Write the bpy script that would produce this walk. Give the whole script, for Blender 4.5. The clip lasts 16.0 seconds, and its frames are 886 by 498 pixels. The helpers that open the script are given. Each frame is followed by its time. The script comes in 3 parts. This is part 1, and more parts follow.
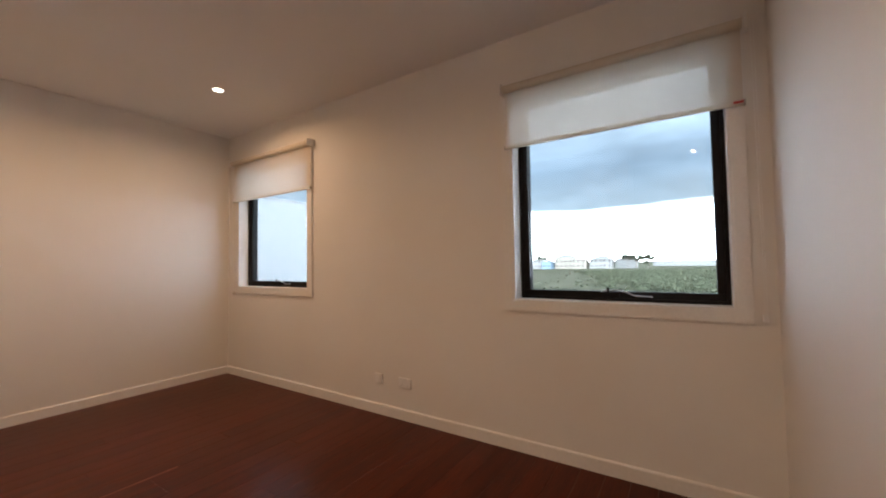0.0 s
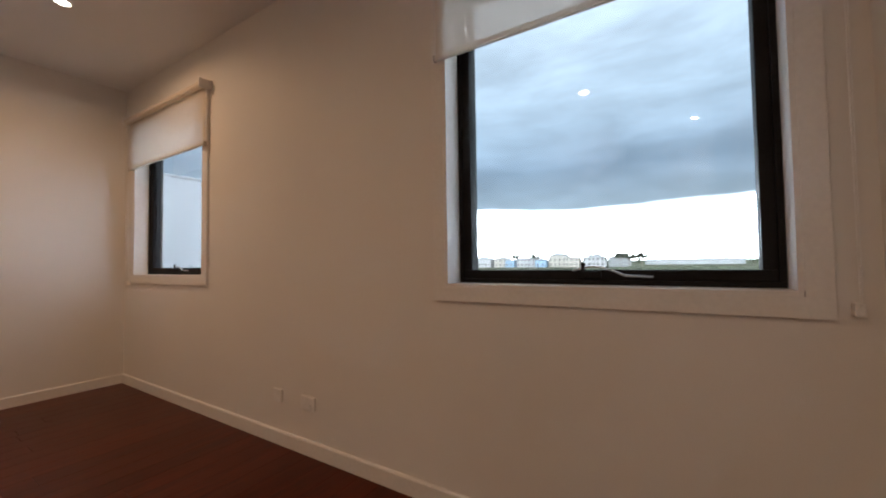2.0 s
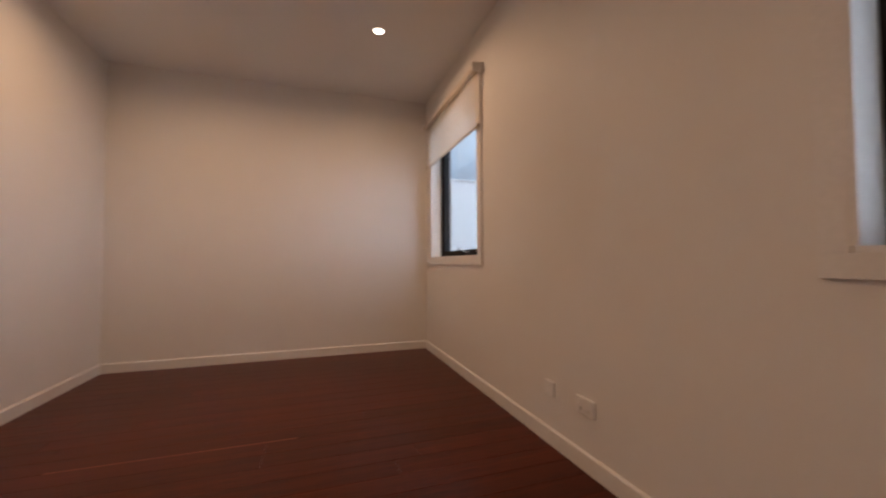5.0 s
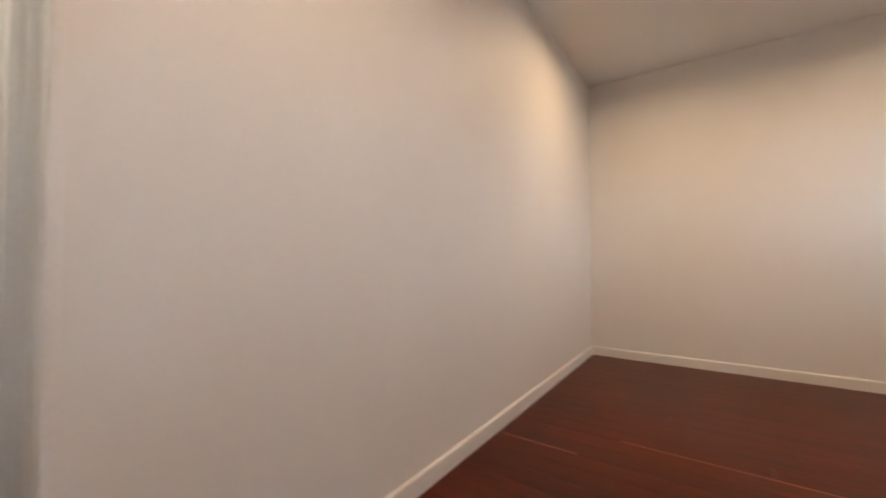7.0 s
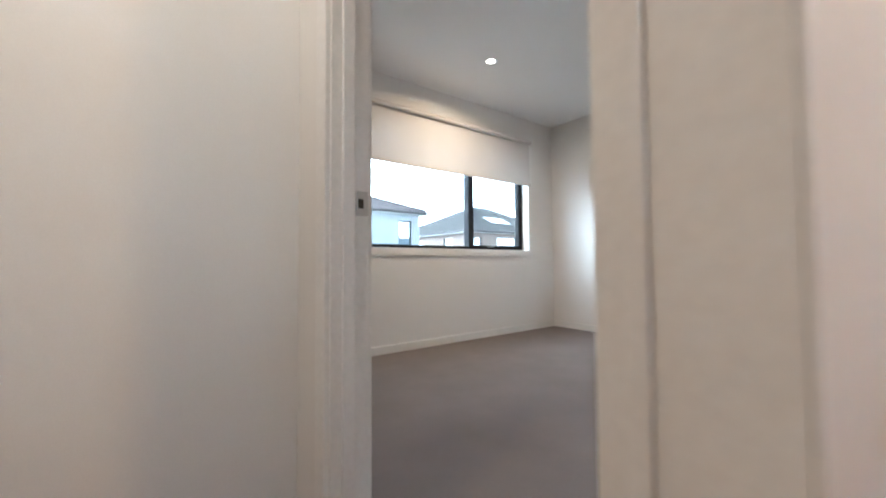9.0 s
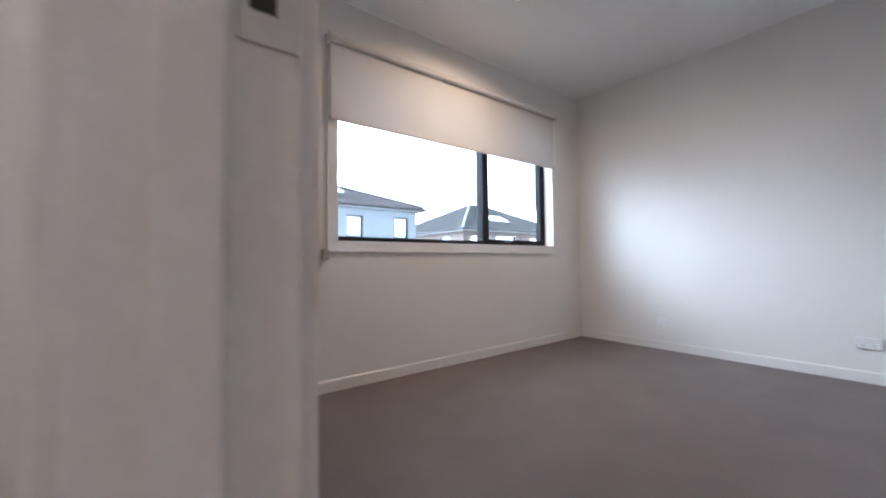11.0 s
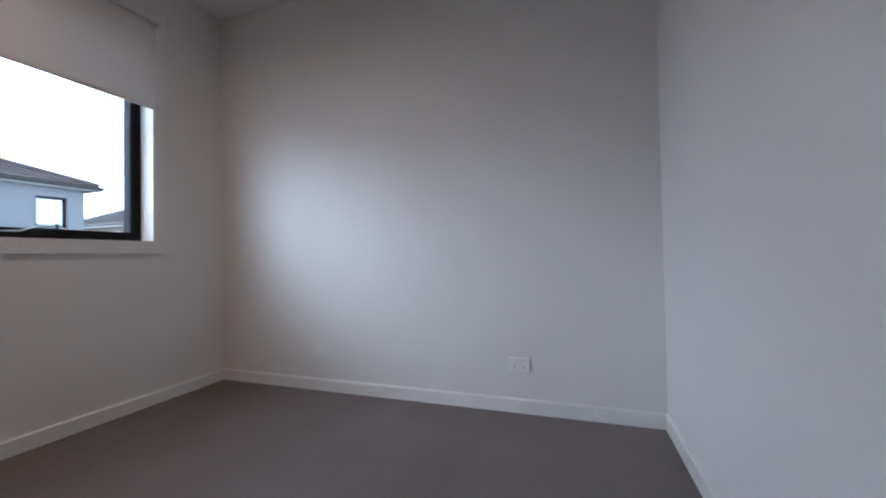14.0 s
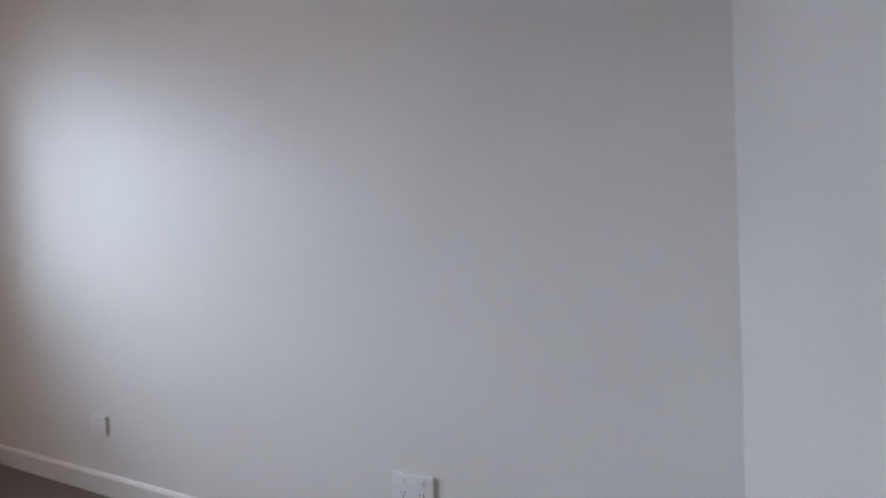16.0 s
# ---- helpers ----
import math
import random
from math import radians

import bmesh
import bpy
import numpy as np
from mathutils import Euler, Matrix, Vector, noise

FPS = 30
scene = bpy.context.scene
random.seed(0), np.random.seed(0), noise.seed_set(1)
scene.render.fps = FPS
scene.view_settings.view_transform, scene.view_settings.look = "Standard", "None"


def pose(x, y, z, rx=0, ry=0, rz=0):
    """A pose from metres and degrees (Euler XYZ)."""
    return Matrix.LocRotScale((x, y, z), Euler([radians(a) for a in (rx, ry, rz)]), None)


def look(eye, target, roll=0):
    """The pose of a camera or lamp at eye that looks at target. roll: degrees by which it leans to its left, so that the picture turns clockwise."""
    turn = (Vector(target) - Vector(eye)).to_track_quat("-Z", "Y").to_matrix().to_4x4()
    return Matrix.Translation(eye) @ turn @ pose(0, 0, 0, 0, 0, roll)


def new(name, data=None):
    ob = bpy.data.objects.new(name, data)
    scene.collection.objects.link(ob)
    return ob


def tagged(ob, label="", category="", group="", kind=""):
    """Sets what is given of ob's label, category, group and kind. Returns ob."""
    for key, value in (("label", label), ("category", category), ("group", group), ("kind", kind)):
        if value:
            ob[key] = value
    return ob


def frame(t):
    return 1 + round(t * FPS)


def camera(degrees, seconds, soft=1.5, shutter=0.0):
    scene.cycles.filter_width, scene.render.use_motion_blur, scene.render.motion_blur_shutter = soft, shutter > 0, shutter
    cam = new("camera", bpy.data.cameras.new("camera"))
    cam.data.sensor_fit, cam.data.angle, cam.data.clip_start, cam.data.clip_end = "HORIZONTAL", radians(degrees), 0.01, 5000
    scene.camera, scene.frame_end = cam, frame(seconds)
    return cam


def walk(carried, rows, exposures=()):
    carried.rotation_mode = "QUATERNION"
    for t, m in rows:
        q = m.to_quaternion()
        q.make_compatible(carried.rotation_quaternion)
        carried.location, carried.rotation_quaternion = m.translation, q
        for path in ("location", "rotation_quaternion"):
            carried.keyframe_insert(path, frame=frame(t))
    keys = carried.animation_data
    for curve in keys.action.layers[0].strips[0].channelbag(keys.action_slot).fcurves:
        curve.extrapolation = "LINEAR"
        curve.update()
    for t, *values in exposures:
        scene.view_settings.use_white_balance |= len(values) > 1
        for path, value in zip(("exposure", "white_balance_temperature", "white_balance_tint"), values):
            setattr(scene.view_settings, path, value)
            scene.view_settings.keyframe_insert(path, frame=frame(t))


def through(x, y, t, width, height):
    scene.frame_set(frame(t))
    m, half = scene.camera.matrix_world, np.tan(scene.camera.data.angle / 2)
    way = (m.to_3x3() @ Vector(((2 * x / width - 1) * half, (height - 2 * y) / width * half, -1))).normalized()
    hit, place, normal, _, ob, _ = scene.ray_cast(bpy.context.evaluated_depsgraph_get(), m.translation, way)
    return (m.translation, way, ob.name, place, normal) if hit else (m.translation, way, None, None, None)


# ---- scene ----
cam = camera(99.1, 16.0, soft=2.0, shutter=0.4)
PATH = [
    (0, (-2.327, 0.573, 1.203), (-0.646, 1.654, 1.281), -0.9),
    (0.5, (-2.105, 0.554, 1.186), (-0.421, 1.63, 1.262), -1.0),
    (1, (-1.888, 0.559, 1.136), (-0.198, 1.627, 1.205), -1.0),
    (1.5, (-1.644, 0.628, 1.102), (0.051, 1.688, 1.168), -0.9),
    (2, (-1.413, 0.661, 1.061), (0.284, 1.717, 1.13), -0.8),
    (2.5, (-1.205, 0.645, 1.025), (0.494, 1.698, 1.095), -0.8),
    (3, (-1.042, 0.741, 0.978), (0.656, 1.796, 1.049), -0.4),
    (3.2, (-1.049, 0.769, 0.98), (0.664, 1.8, 1.045), -0.2),
    (5.3, (-1.207, 1.022, 0.92), (-0.859, 2.989, 1.011), -0.3),
    (5.5, (-1.254, 1.022, 0.912), (-1.09, 3.012, 1.015), -0.2),
    (6, (-1.413, 0.956, 0.923), (-1.738, 2.928, 1.016), 0.2),
    (6.3, (-1.568, 0.93, 0.949), (-2.091, 2.858, 1.037), -0.2),
    (6.7, (-1.743, 0.979, 0.972), (-2.603, 2.783, 1.033), -0.2),
    (7, (-1.902, 1.041, 0.952), (-3.057, 2.673, 1.008), -0.2),
    (7.4, (-2.087, 1.027, 0.884), (-3.493, 2.446, 0.988), -0.2),
    (7.8, (-2.294, 0.962, 0.9), (-3.828, 2.243, 0.977), 0.0),
    (8, (-2.406, 0.941, 0.9), (-3.973, 2.182, 0.97), -0.2),
    (8.2, (-2.492, 0.923, 0.895), (-4.07, 2.149, 0.965), -0.0),
    (8.5, (-2.601, 0.895, 0.886), (-4.192, 2.106, 0.936), 0.1),
    (9, (-2.837, 0.875, 0.861), (-4.443, 2.066, 0.934), -0.4),
    (9.2, (-2.929, 0.893, 0.867), (-4.535, 2.083, 0.937), -0.3),
    (11.3, (-3.658, 1.383, 0.858), (-5.24, 2.605, 0.926), -0.9),
    (11.5, (-3.703, 1.466, 0.867), (-5.19, 2.802, 0.933), -0.8),
    (12, (-3.741, 1.677, 0.845), (-4.893, 3.311, 0.918), -0.9),
    (12.5, (-3.699, 1.983, 0.81), (-4.746, 3.684, 0.898), -0.9),
    (13, (-3.665, 2.336, 0.823), (-4.629, 4.087, 0.891), -1.2),
    (13.5, (-3.65, 2.655, 0.836), (-4.413, 4.503, 0.906), -1.1),
    (14, (-3.599, 2.981, 0.888), (-4.24, 4.875, 0.924), -1.1),
    (14.5, (-3.472, 3.355, 0.82), (-4.165, 5.229, 0.904), -1.4),
    (15, (-3.459, 3.744, 1.018), (-4.114, 5.629, 0.889), -3.1),
    (15.5, (-3.413, 4.032, 0.989), (-4.093, 5.908, 0.858), -3.3),
    (16, (-3.457, 4.225, 0.91), (-4.138, 6.105, 0.89), -2.0),
]
EXPOSURES = [
    (0.0, 0.4, 5800, 6),
    (1.0, 0.28, 5800, 7),
    (2.0, 0.0, 5800, 7),
    (3.2, -0.36, 5800, 6),
    (5.3, 0.28, 5800, 12),
    (6.0, 0.55, 5750, 9),
    (7.0, 0.86, 5300, -2),
    (8.5, 1.06, 5150, -4),
    (9.2, 1.18, 4950, -2),
    (11.3, 0.6, 5000, 5),
    (12.5, 0.0, 5000, 6),
    (14.0, -0.08, 4980, 7),
    (15.0, 0.03, 5100, 7),
    (16.0, 0.13, 5200, 8),
]
walk(cam, [(t, look(eye, target, roll)) for t, eye, target, roll in PATH], EXPOSURES)

# ---------------------------------------------------------------- light
SUN_EL, SUN_AZ = radians(23), radians(229)
SUN_WAY = (math.sin(SUN_AZ) * math.cos(SUN_EL), math.cos(SUN_AZ) * math.cos(SUN_EL), math.sin(SUN_EL))
THIN_CLOUD = 108.0
world = bpy.data.worlds.new("overcast_sky")
scene.world = world
world.use_nodes = True
wt = world.node_tree
wt.nodes.clear()


def wnode(kind, **kw):
    n = wt.nodes.new(kind)
    for k, v in kw.items():
        n.inputs[k].default_value = v
    return n


sky = wnode("ShaderNodeTexSky")
sky.sky_type, sky.sun_disc = "NISHITA", False
sky.sun_elevation, sky.sun_rotation = SUN_EL, SUN_AZ
tc = wnode("ShaderNodeTexCoord")
sep = wnode("ShaderNodeSeparateXYZ")
wt.links.new(tc.outputs["Generated"], sep.inputs[0])
stretch = wnode("ShaderNodeMapping")
stretch.inputs["Scale"].default_value = (1.0, 1.0, 3.6)
wt.links.new(tc.outputs["Generated"], stretch.inputs[0])
cloud = wnode("ShaderNodeTexNoise", Scale=2.2, Detail=6.0, Roughness=0.5, Distortion=0.15)
wt.links.new(stretch.outputs[0], cloud.inputs["Vector"])
# height above the horizon, with a ragged lower edge of the cloud deck
rag = wnode("ShaderNodeMath")
rag.operation = "MULTIPLY_ADD"
rag.inputs[1].default_value = 0.045
wt.links.new(cloud.outputs["Fac"], rag.inputs[0])
wt.links.new(sep.outputs["Z"], rag.inputs[2])
ramp = wnode("ShaderNodeValToRGB")
wt.links.new(rag.outputs[0], ramp.inputs[0])
SKY_STOPS = [(0.0, (1.75, 1.78, 1.82)), (0.140, (1.65, 1.71, 1.77)), (0.158, (0.062, 0.075, 0.086)), (0.245, (0.043, 0.055, 0.068)), (0.40, (0.084, 0.100, 0.114)), (0.72, (0.140, 0.156, 0.170))]
for k, (at, rgb) in enumerate(SKY_STOPS):
    e = ramp.color_ramp.elements[k] if k < 2 else ramp.color_ramp.elements.new(at)
    e.position, e.color = at, (*rgb, 1)
shade = wnode("ShaderNodeTexNoise", Scale=2.6, Detail=6.0, Roughness=0.55, Distortion=0.2)
wt.links.new(stretch.outputs[0], shade.inputs["Vector"])
srange = wnode("ShaderNodeMapRange")
srange.inputs[1].default_value, srange.inputs[2].default_value = 0.3, 0.7
srange.inputs[3].default_value, srange.inputs[4].default_value = 46.0, 92.0
wt.links.new(shade.outputs["Fac"], srange.inputs[0])
deck = wnode("ShaderNodeVectorMath")
deck.operation = "SCALE"
wt.links.new(ramp.outputs[0], deck.inputs[0])
wt.links.new(srange.outputs[0], deck.inputs["Scale"])
# towards the hidden sun in the south-west the cloud is one thin bright veil
toward = wnode("ShaderNodeVectorMath")
toward.operation = "DOT_PRODUCT"
toward.inputs[1].default_value = SUN_WAY
wt.links.new(tc.outputs["Generated"], toward.inputs[0])
thin = wnode("ShaderNodeMapRange")
thin.interpolation_type = "SMOOTHSTEP"
thin.inputs[1].default_value, thin.inputs[2].default_value = -0.15, 0.75
wt.links.new(toward.outputs["Value"], thin.inputs[0])
deck2 = wnode("ShaderNodeMix")
deck2.data_type = "RGBA"
low = wnode("ShaderNodeMapRange")
low.interpolation_type = "SMOOTHSTEP"
low.inputs[1].default_value, low.inputs[2].default_value = 0.38, 0.62
low.inputs[3].default_value, low.inputs[4].default_value = THIN_CLOUD, THIN_CLOUD * 0.22
wt.links.new(sep.outputs["Z"], low.inputs[0])
pale = wnode("ShaderNodeVectorMath")
pale.operation = "SCALE"
pale.inputs[0].default_value = (0.97, 1.0, 1.03)
wt.links.new(low.outputs[0], pale.inputs["Scale"])
wt.links.new(pale.outputs[0], deck2.inputs[7])
wt.links.new(thin.outputs[0], deck2.inputs[0])
wt.links.new(deck.outputs[0], deck2.inputs[6])
veil = wnode("ShaderNodeMix")
veil.data_type = "RGBA"
veil.inputs[0].default_value = 0.85
wt.links.new(sky.outputs[0], veil.inputs[6])
wt.links.new(deck2.outputs[2], veil.inputs[7])
bg = wnode("ShaderNodeBackground", Strength=0.12)
wt.links.new(veil.outputs[2], bg.inputs[0])
wout = wnode("ShaderNodeOutputWorld")
wt.links.new(bg.outputs[0], wout.inputs[0])

sun = new("sun", bpy.data.lights.new("sun", "SUN"))
sun.data.energy, sun.data.angle, sun.data.color = 1.5, radians(36), (1.0, 0.97, 0.93)
sun.matrix_world = look(Vector(SUN_WAY) * 60, (0, 0, 0))

LAMP_POWER, LAMP_COLOR = 9.0, (1.0, 0.565, 0.29)
HALL_POWER, HALL_COLOR = 8.8, (1.0, 0.71, 0.50)
COOL_POWER, COOL_COLOR = 12.0, (1.0, 0.63, 0.36)


# ---------------------------------------------------------------- materials
def material(name, color, rough=0.5, metal=0.0, second=None, scale=6.0, fine=120.0, amount=0.5, bump=0.0, dist=0.002, vary=0.0, spec=0.5, coat=0.0, stretch=(1, 1, 1), island=0.0):
    """A surface with blotches at one scale, grain at another, relief and a change from piece to piece."""
    m = bpy.data.materials.new(name)
    m.use_nodes = True
    nt = m.node_tree
    b = nt.nodes["Principled BSDF"]
    b.inputs["Roughness"].default_value, b.inputs["Metallic"].default_value = rough, metal
    b.inputs["Specular IOR Level"].default_value = spec
    b.inputs["Coat Weight"].default_value = coat
    co = nt.nodes.new("ShaderNodeTexCoord")
    mp = nt.nodes.new("ShaderNodeMapping")
    mp.inputs["Scale"].default_value = stretch
    nt.links.new(co.outputs["Object"], mp.inputs[0])
    big = nt.nodes.new("ShaderNodeTexNoise")
    big.inputs["Scale"].default_value, big.inputs["Detail"].default_value = scale, 5
    small = nt.nodes.new("ShaderNodeTexNoise")
    small.inputs["Scale"].default_value, small.inputs["Detail"].default_value = fine, 3
    info = nt.nodes.new("ShaderNodeObjectInfo")
    shift = nt.nodes.new("ShaderNodeVectorMath")
    shift.operation = "ADD"
    nt.links.new(mp.outputs[0], shift.inputs[0])
    if vary > 0:
        nt.links.new(info.outputs["Location"], shift.inputs[1])
    nt.links.new(shift.outputs[0], big.inputs["Vector"])
    nt.links.new(shift.outputs[0], small.inputs["Vector"])
    second = second or tuple(c * 0.93 for c in color)
    mix = nt.nodes.new("ShaderNodeMix")
    mix.data_type = "RGBA"
    mix.inputs[6].default_value, mix.inputs[7].default_value = (*color, 1), (*second, 1)
    both = nt.nodes.new("ShaderNodeMath")
    both.operation = "ADD"
    nt.links.new(big.outputs["Fac"], both.inputs[0])
    nt.links.new(small.outputs["Fac"], both.inputs[1])
    rng = nt.nodes.new("ShaderNodeMapRange")
    rng.inputs[1].default_value, rng.inputs[2].default_value = 1.0 - 0.5 * amount, 1.0 + 0.5 * amount
    nt.links.new(both.outputs[0], rng.inputs[0])
    nt.links.new(rng.outputs[0], mix.inputs[0])
    last = mix.outputs[2]
    if vary > 0:
        hsv = nt.nodes.new("ShaderNodeHueSaturation")
        vr = nt.nodes.new("ShaderNodeMapRange")
        vr.inputs[3].default_value, vr.inputs[4].default_value = 1 - vary, 1 + vary
        nt.links.new(info.outputs["Random"], vr.inputs[0])
        nt.links.new(vr.outputs[0], hsv.inputs["Value"])
        nt.links.new(last, hsv.inputs["Color"])
        last = hsv.outputs[0]
    if island > 0:
        geo = nt.nodes.new("ShaderNodeNewGeometry")
        tone = nt.nodes.new("ShaderNodeHueSaturation")
        ir = nt.nodes.new("ShaderNodeMapRange")
        ir.inputs[3].default_value, ir.inputs[4].default_value = 1 - island, 1 + island
        nt.links.new(geo.outputs["Random Per Island"], ir.inputs[0])
        nt.links.new(ir.outputs[0], tone.inputs["Value"])
        nt.links.new(last, tone.inputs["Color"])
        last = tone.outputs[0]
    nt.links.new(last, b.inputs["Base Color"])
    if bump > 0:
        bp = nt.nodes.new("ShaderNodeBump")
        bp.inputs["Strength"].default_value, bp.inputs["Distance"].default_value = bump, dist
        nt.links.new(small.outputs["Fac"], bp.inputs["Height"])
        nt.links.new(bp.outputs[0], b.inputs["Normal"])
    return m


WALL = material("wall_paint", (0.78, 0.765, 0.74), 0.55, second=(0.745, 0.73, 0.705), scale=1.3, fine=260, bump=0.15, dist=0.0006, spec=0.35)
CEIL = material("ceiling_paint", (0.80, 0.79, 0.775), 0.8, scale=1.0, fine=200, second=(0.77, 0.76, 0.745), bump=0.1, dist=0.0005, spec=0.25)
TRIM = material("gloss_trim_paint", (0.80, 0.79, 0.77), 0.42, scale=3, fine=60, bump=0.04, dist=0.0006)
WOOD = material("red_brown_timber", (0.108, 0.0168, 0.0042), 0.29, second=(0.033, 0.0052, 0.0017), scale=2.2, fine=16, amount=0.8, bump=0.03, dist=0.0005, vary=0.18, stretch=(0.6, 9, 9), spec=0.15)
CARPET = material("grey_brown_carpet", (0.285, 0.250, 0.240), 0.95, second=(0.195, 0.170, 0.163), scale=2.0, fine=420, amount=0.9, bump=0.9, dist=0.006, spec=0.1)
BLACK = material("black_aluminium", (0.010, 0.010, 0.012), 0.6, metal=0.0, second=(0.018, 0.018, 0.020), scale=8, fine=300, spec=0.12)
CHROME = material("satin_metal", (0.55, 0.55, 0.55), 0.28, metal=1.0, scale=20, fine=200)
DARK = material("dark_recess", (0.02, 0.018, 0.016), 0.6, scale=30, fine=100)
PLASTIC = material("white_plastic", (0.82, 0.82, 0.81), 0.3, scale=20, fine=300)
GREYPL = material("grey_plastic", (0.42, 0.40, 0.38), 0.4, scale=20, fine=300)
RED = material("red_tag", (0.45, 0.03, 0.02), 0.5, scale=20, fine=200)
RENDER = material("grey_render", (0.31, 0.315, 0.325), 0.85, second=(0.28, 0.285, 0.295), scale=0.8, fine=40, bump=0.3, dist=0.004)
WHITEWALL = material("pale_wall_panel", (0.185, 0.20, 0.22), 0.7, second=(0.165, 0.18, 0.20), scale=0.7, fine=40, bump=0.1, dist=0.002)
BRICK = material("brown_brick", (0.20, 0.15, 0.125), 0.9, second=(0.13, 0.10, 0.085), scale=6, fine=30, bump=0.3, dist=0.006)
TILE = material("grey_brown_roof_tile", (0.105, 0.082, 0.078), 0.7, second=(0.06, 0.048, 0.046), scale=1.2, fine=20, spec=0.4, island=0.5)
TILE2 = material("grey_roof_tile", (0.085, 0.08, 0.076), 0.85, second=(0.055, 0.052, 0.05), scale=1.2, fine=20, spec=0.15, island=0.35)
FASCIA = material("pale_fascia", (0.50, 0.50, 0.50), 0.5, scale=2, fine=30)
GUTTER = material("dark_gutter", (0.05, 0.042, 0.042), 0.75, scale=2, fine=30)
SOLAR = material("solar_glass", (0.30, 0.32, 0.35), 0.08, metal=0.0, scale=2, fine=30, spec=1.0, coat=1.0)
HOUSEGLASS = material("window_glass_far", (0.10, 0.13, 0.15), 0.04, scale=1, fine=10, spec=1.0, coat=1.0)
GROUND = material("scrubby_ground", (0.118, 0.117, 0.088), 0.95, second=(0.030, 0.037, 0.021), scale=0.22, fine=1.2, amount=0.30, spec=0.02, bump=0.6, dist=0.3)
LEAF = material("dull_green_foliage", (0.098, 0.110, 0.072), 0.85, second=(0.036, 0.045, 0.029), scale=0.35, fine=5, amount=0.7, vary=0.25, spec=0.1)
BARK = material("grey_bark", (0.15, 0.125, 0.10), 0.9, scale=3, fine=30, bump=0.5, dist=0.02)
# Far-building colours are darkened below real paint to offset the strong sky light.
FARWALL = material("darkened_far_wall", (0.27, 0.27, 0.265), 0.8, second=(0.20, 0.20, 0.20), scale=0.3, fine=4)
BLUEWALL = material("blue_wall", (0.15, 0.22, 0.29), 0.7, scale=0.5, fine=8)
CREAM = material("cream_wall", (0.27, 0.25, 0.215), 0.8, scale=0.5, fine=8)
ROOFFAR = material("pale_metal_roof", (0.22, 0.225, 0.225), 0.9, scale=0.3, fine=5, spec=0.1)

GLASS = bpy.data.materials.new("window_glass")
GLASS.use_nodes = True
gb = GLASS.node_tree.nodes["Principled BSDF"]
gb.inputs["Base Color"].default_value = (0.97, 0.985, 0.98, 1)
gb.inputs["Transmission Weight"].default_value, gb.inputs["Roughness"].default_value, gb.inputs["IOR"].default_value = 1.0, 0.0, 1.45


def fabric_material(name, color, through, open_weave=0.0):
    m = material(name, color, 0.9, second=tuple(c * 0.94 for c in color), scale=3, fine=500, bump=0.3, dist=0.0006, spec=0.1)
    nt = m.node_tree
    b = nt.nodes["Principled BSDF"]
    tr = nt.nodes.new("ShaderNodeBsdfTranslucent")
    tr.inputs[0].default_value = (*color, 1)
    mx = nt.nodes.new("ShaderNodeMixShader")
    mx.inputs[0].default_value = through
    nt.links.new(b.outputs[0], mx.inputs[1])
    nt.links.new(tr.outputs[0], mx.inputs[2])
    hole = nt.nodes.new("ShaderNodeBsdfTransparent")
    mx2 = nt.nodes.new("ShaderNodeMixShader")
    mx2.inputs[0].default_value = open_weave
    nt.links.new(mx.outputs[0], mx2.inputs[1])
    nt.links.new(hole.outputs[0], mx2.inputs[2])
    nt.links.new(mx2.outputs[0], nt.nodes["Material Output"].inputs[0])
    return m


SHEER = fabric_material("sunscreen_fabric", (0.80, 0.745, 0.66), 0.42, 0.12)
BLOCK = fabric_material("blockout_fabric", (0.66, 0.64, 0.625), 0.02)


def lamp_material(name, color, strength):
    m = bpy.data.materials.new(name)
    m.use_nodes = True
    b = m.node_tree.nodes["Principled BSDF"]
    b.inputs["Base Color"].default_value = (0.8, 0.8, 0.8, 1)
    b.inputs["Emission Color"].default_value, b.inputs["Emission Strength"].default_value = (*color, 1), strength
    return m


GLOW = lamp_material("lit_lens", (1.0, 0.86, 0.68), 9.0)


# ---------------------------------------------------------------- mesh helpers
def box(bm, x0, x1, y0, y1, z0, z1, bevel=0.0):
    r = bmesh.ops.create_cube(bm, size=1.0)
    m = Matrix.Translation(((x0 + x1) / 2, (y0 + y1) / 2, (z0 + z1) / 2)) @ Matrix.Diagonal((abs(x1 - x0), abs(y1 - y0), abs(z1 - z0), 1))
    bmesh.ops.transform(bm, matrix=m, verts=r["verts"])
    if bevel > 0:
        edges = list({e for v in r["verts"] for e in v.link_edges})
        bmesh.ops.bevel(bm, geom=edges, offset=bevel, segments=2, affect="EDGES", profile=0.6)


def rod(bm, a, b, r0, r1=None, seg=14):
    a, b = Vector(a), Vector(b)
    way = b - a
    m = Matrix.Translation((a + b) / 2) @ way.to_track_quat("Z", "Y").to_matrix().to_4x4()
    bmesh.ops.create_cone(bm, cap_ends=True, segments=seg, radius1=r0, radius2=r0 if r1 is None else r1, depth=way.length, matrix=m)


def mesh_from(name, bm, mat, smooth=False):
    me = bpy.data.meshes.new(name)
    bm.to_mesh(me)
    bm.free()
    me.materials.append(mat)
    if smooth:
        for p in me.polygons:
            p.use_smooth = True
    return me


def part(name, bm, mat, parent, label="", smooth=False):
    ob = new(name, mesh_from(name, bm, mat, smooth))
    if parent is not None:
        ob.parent = parent
        ob.matrix_parent_inverse = parent.matrix_basis.inverted()
    return tagged(ob, label)


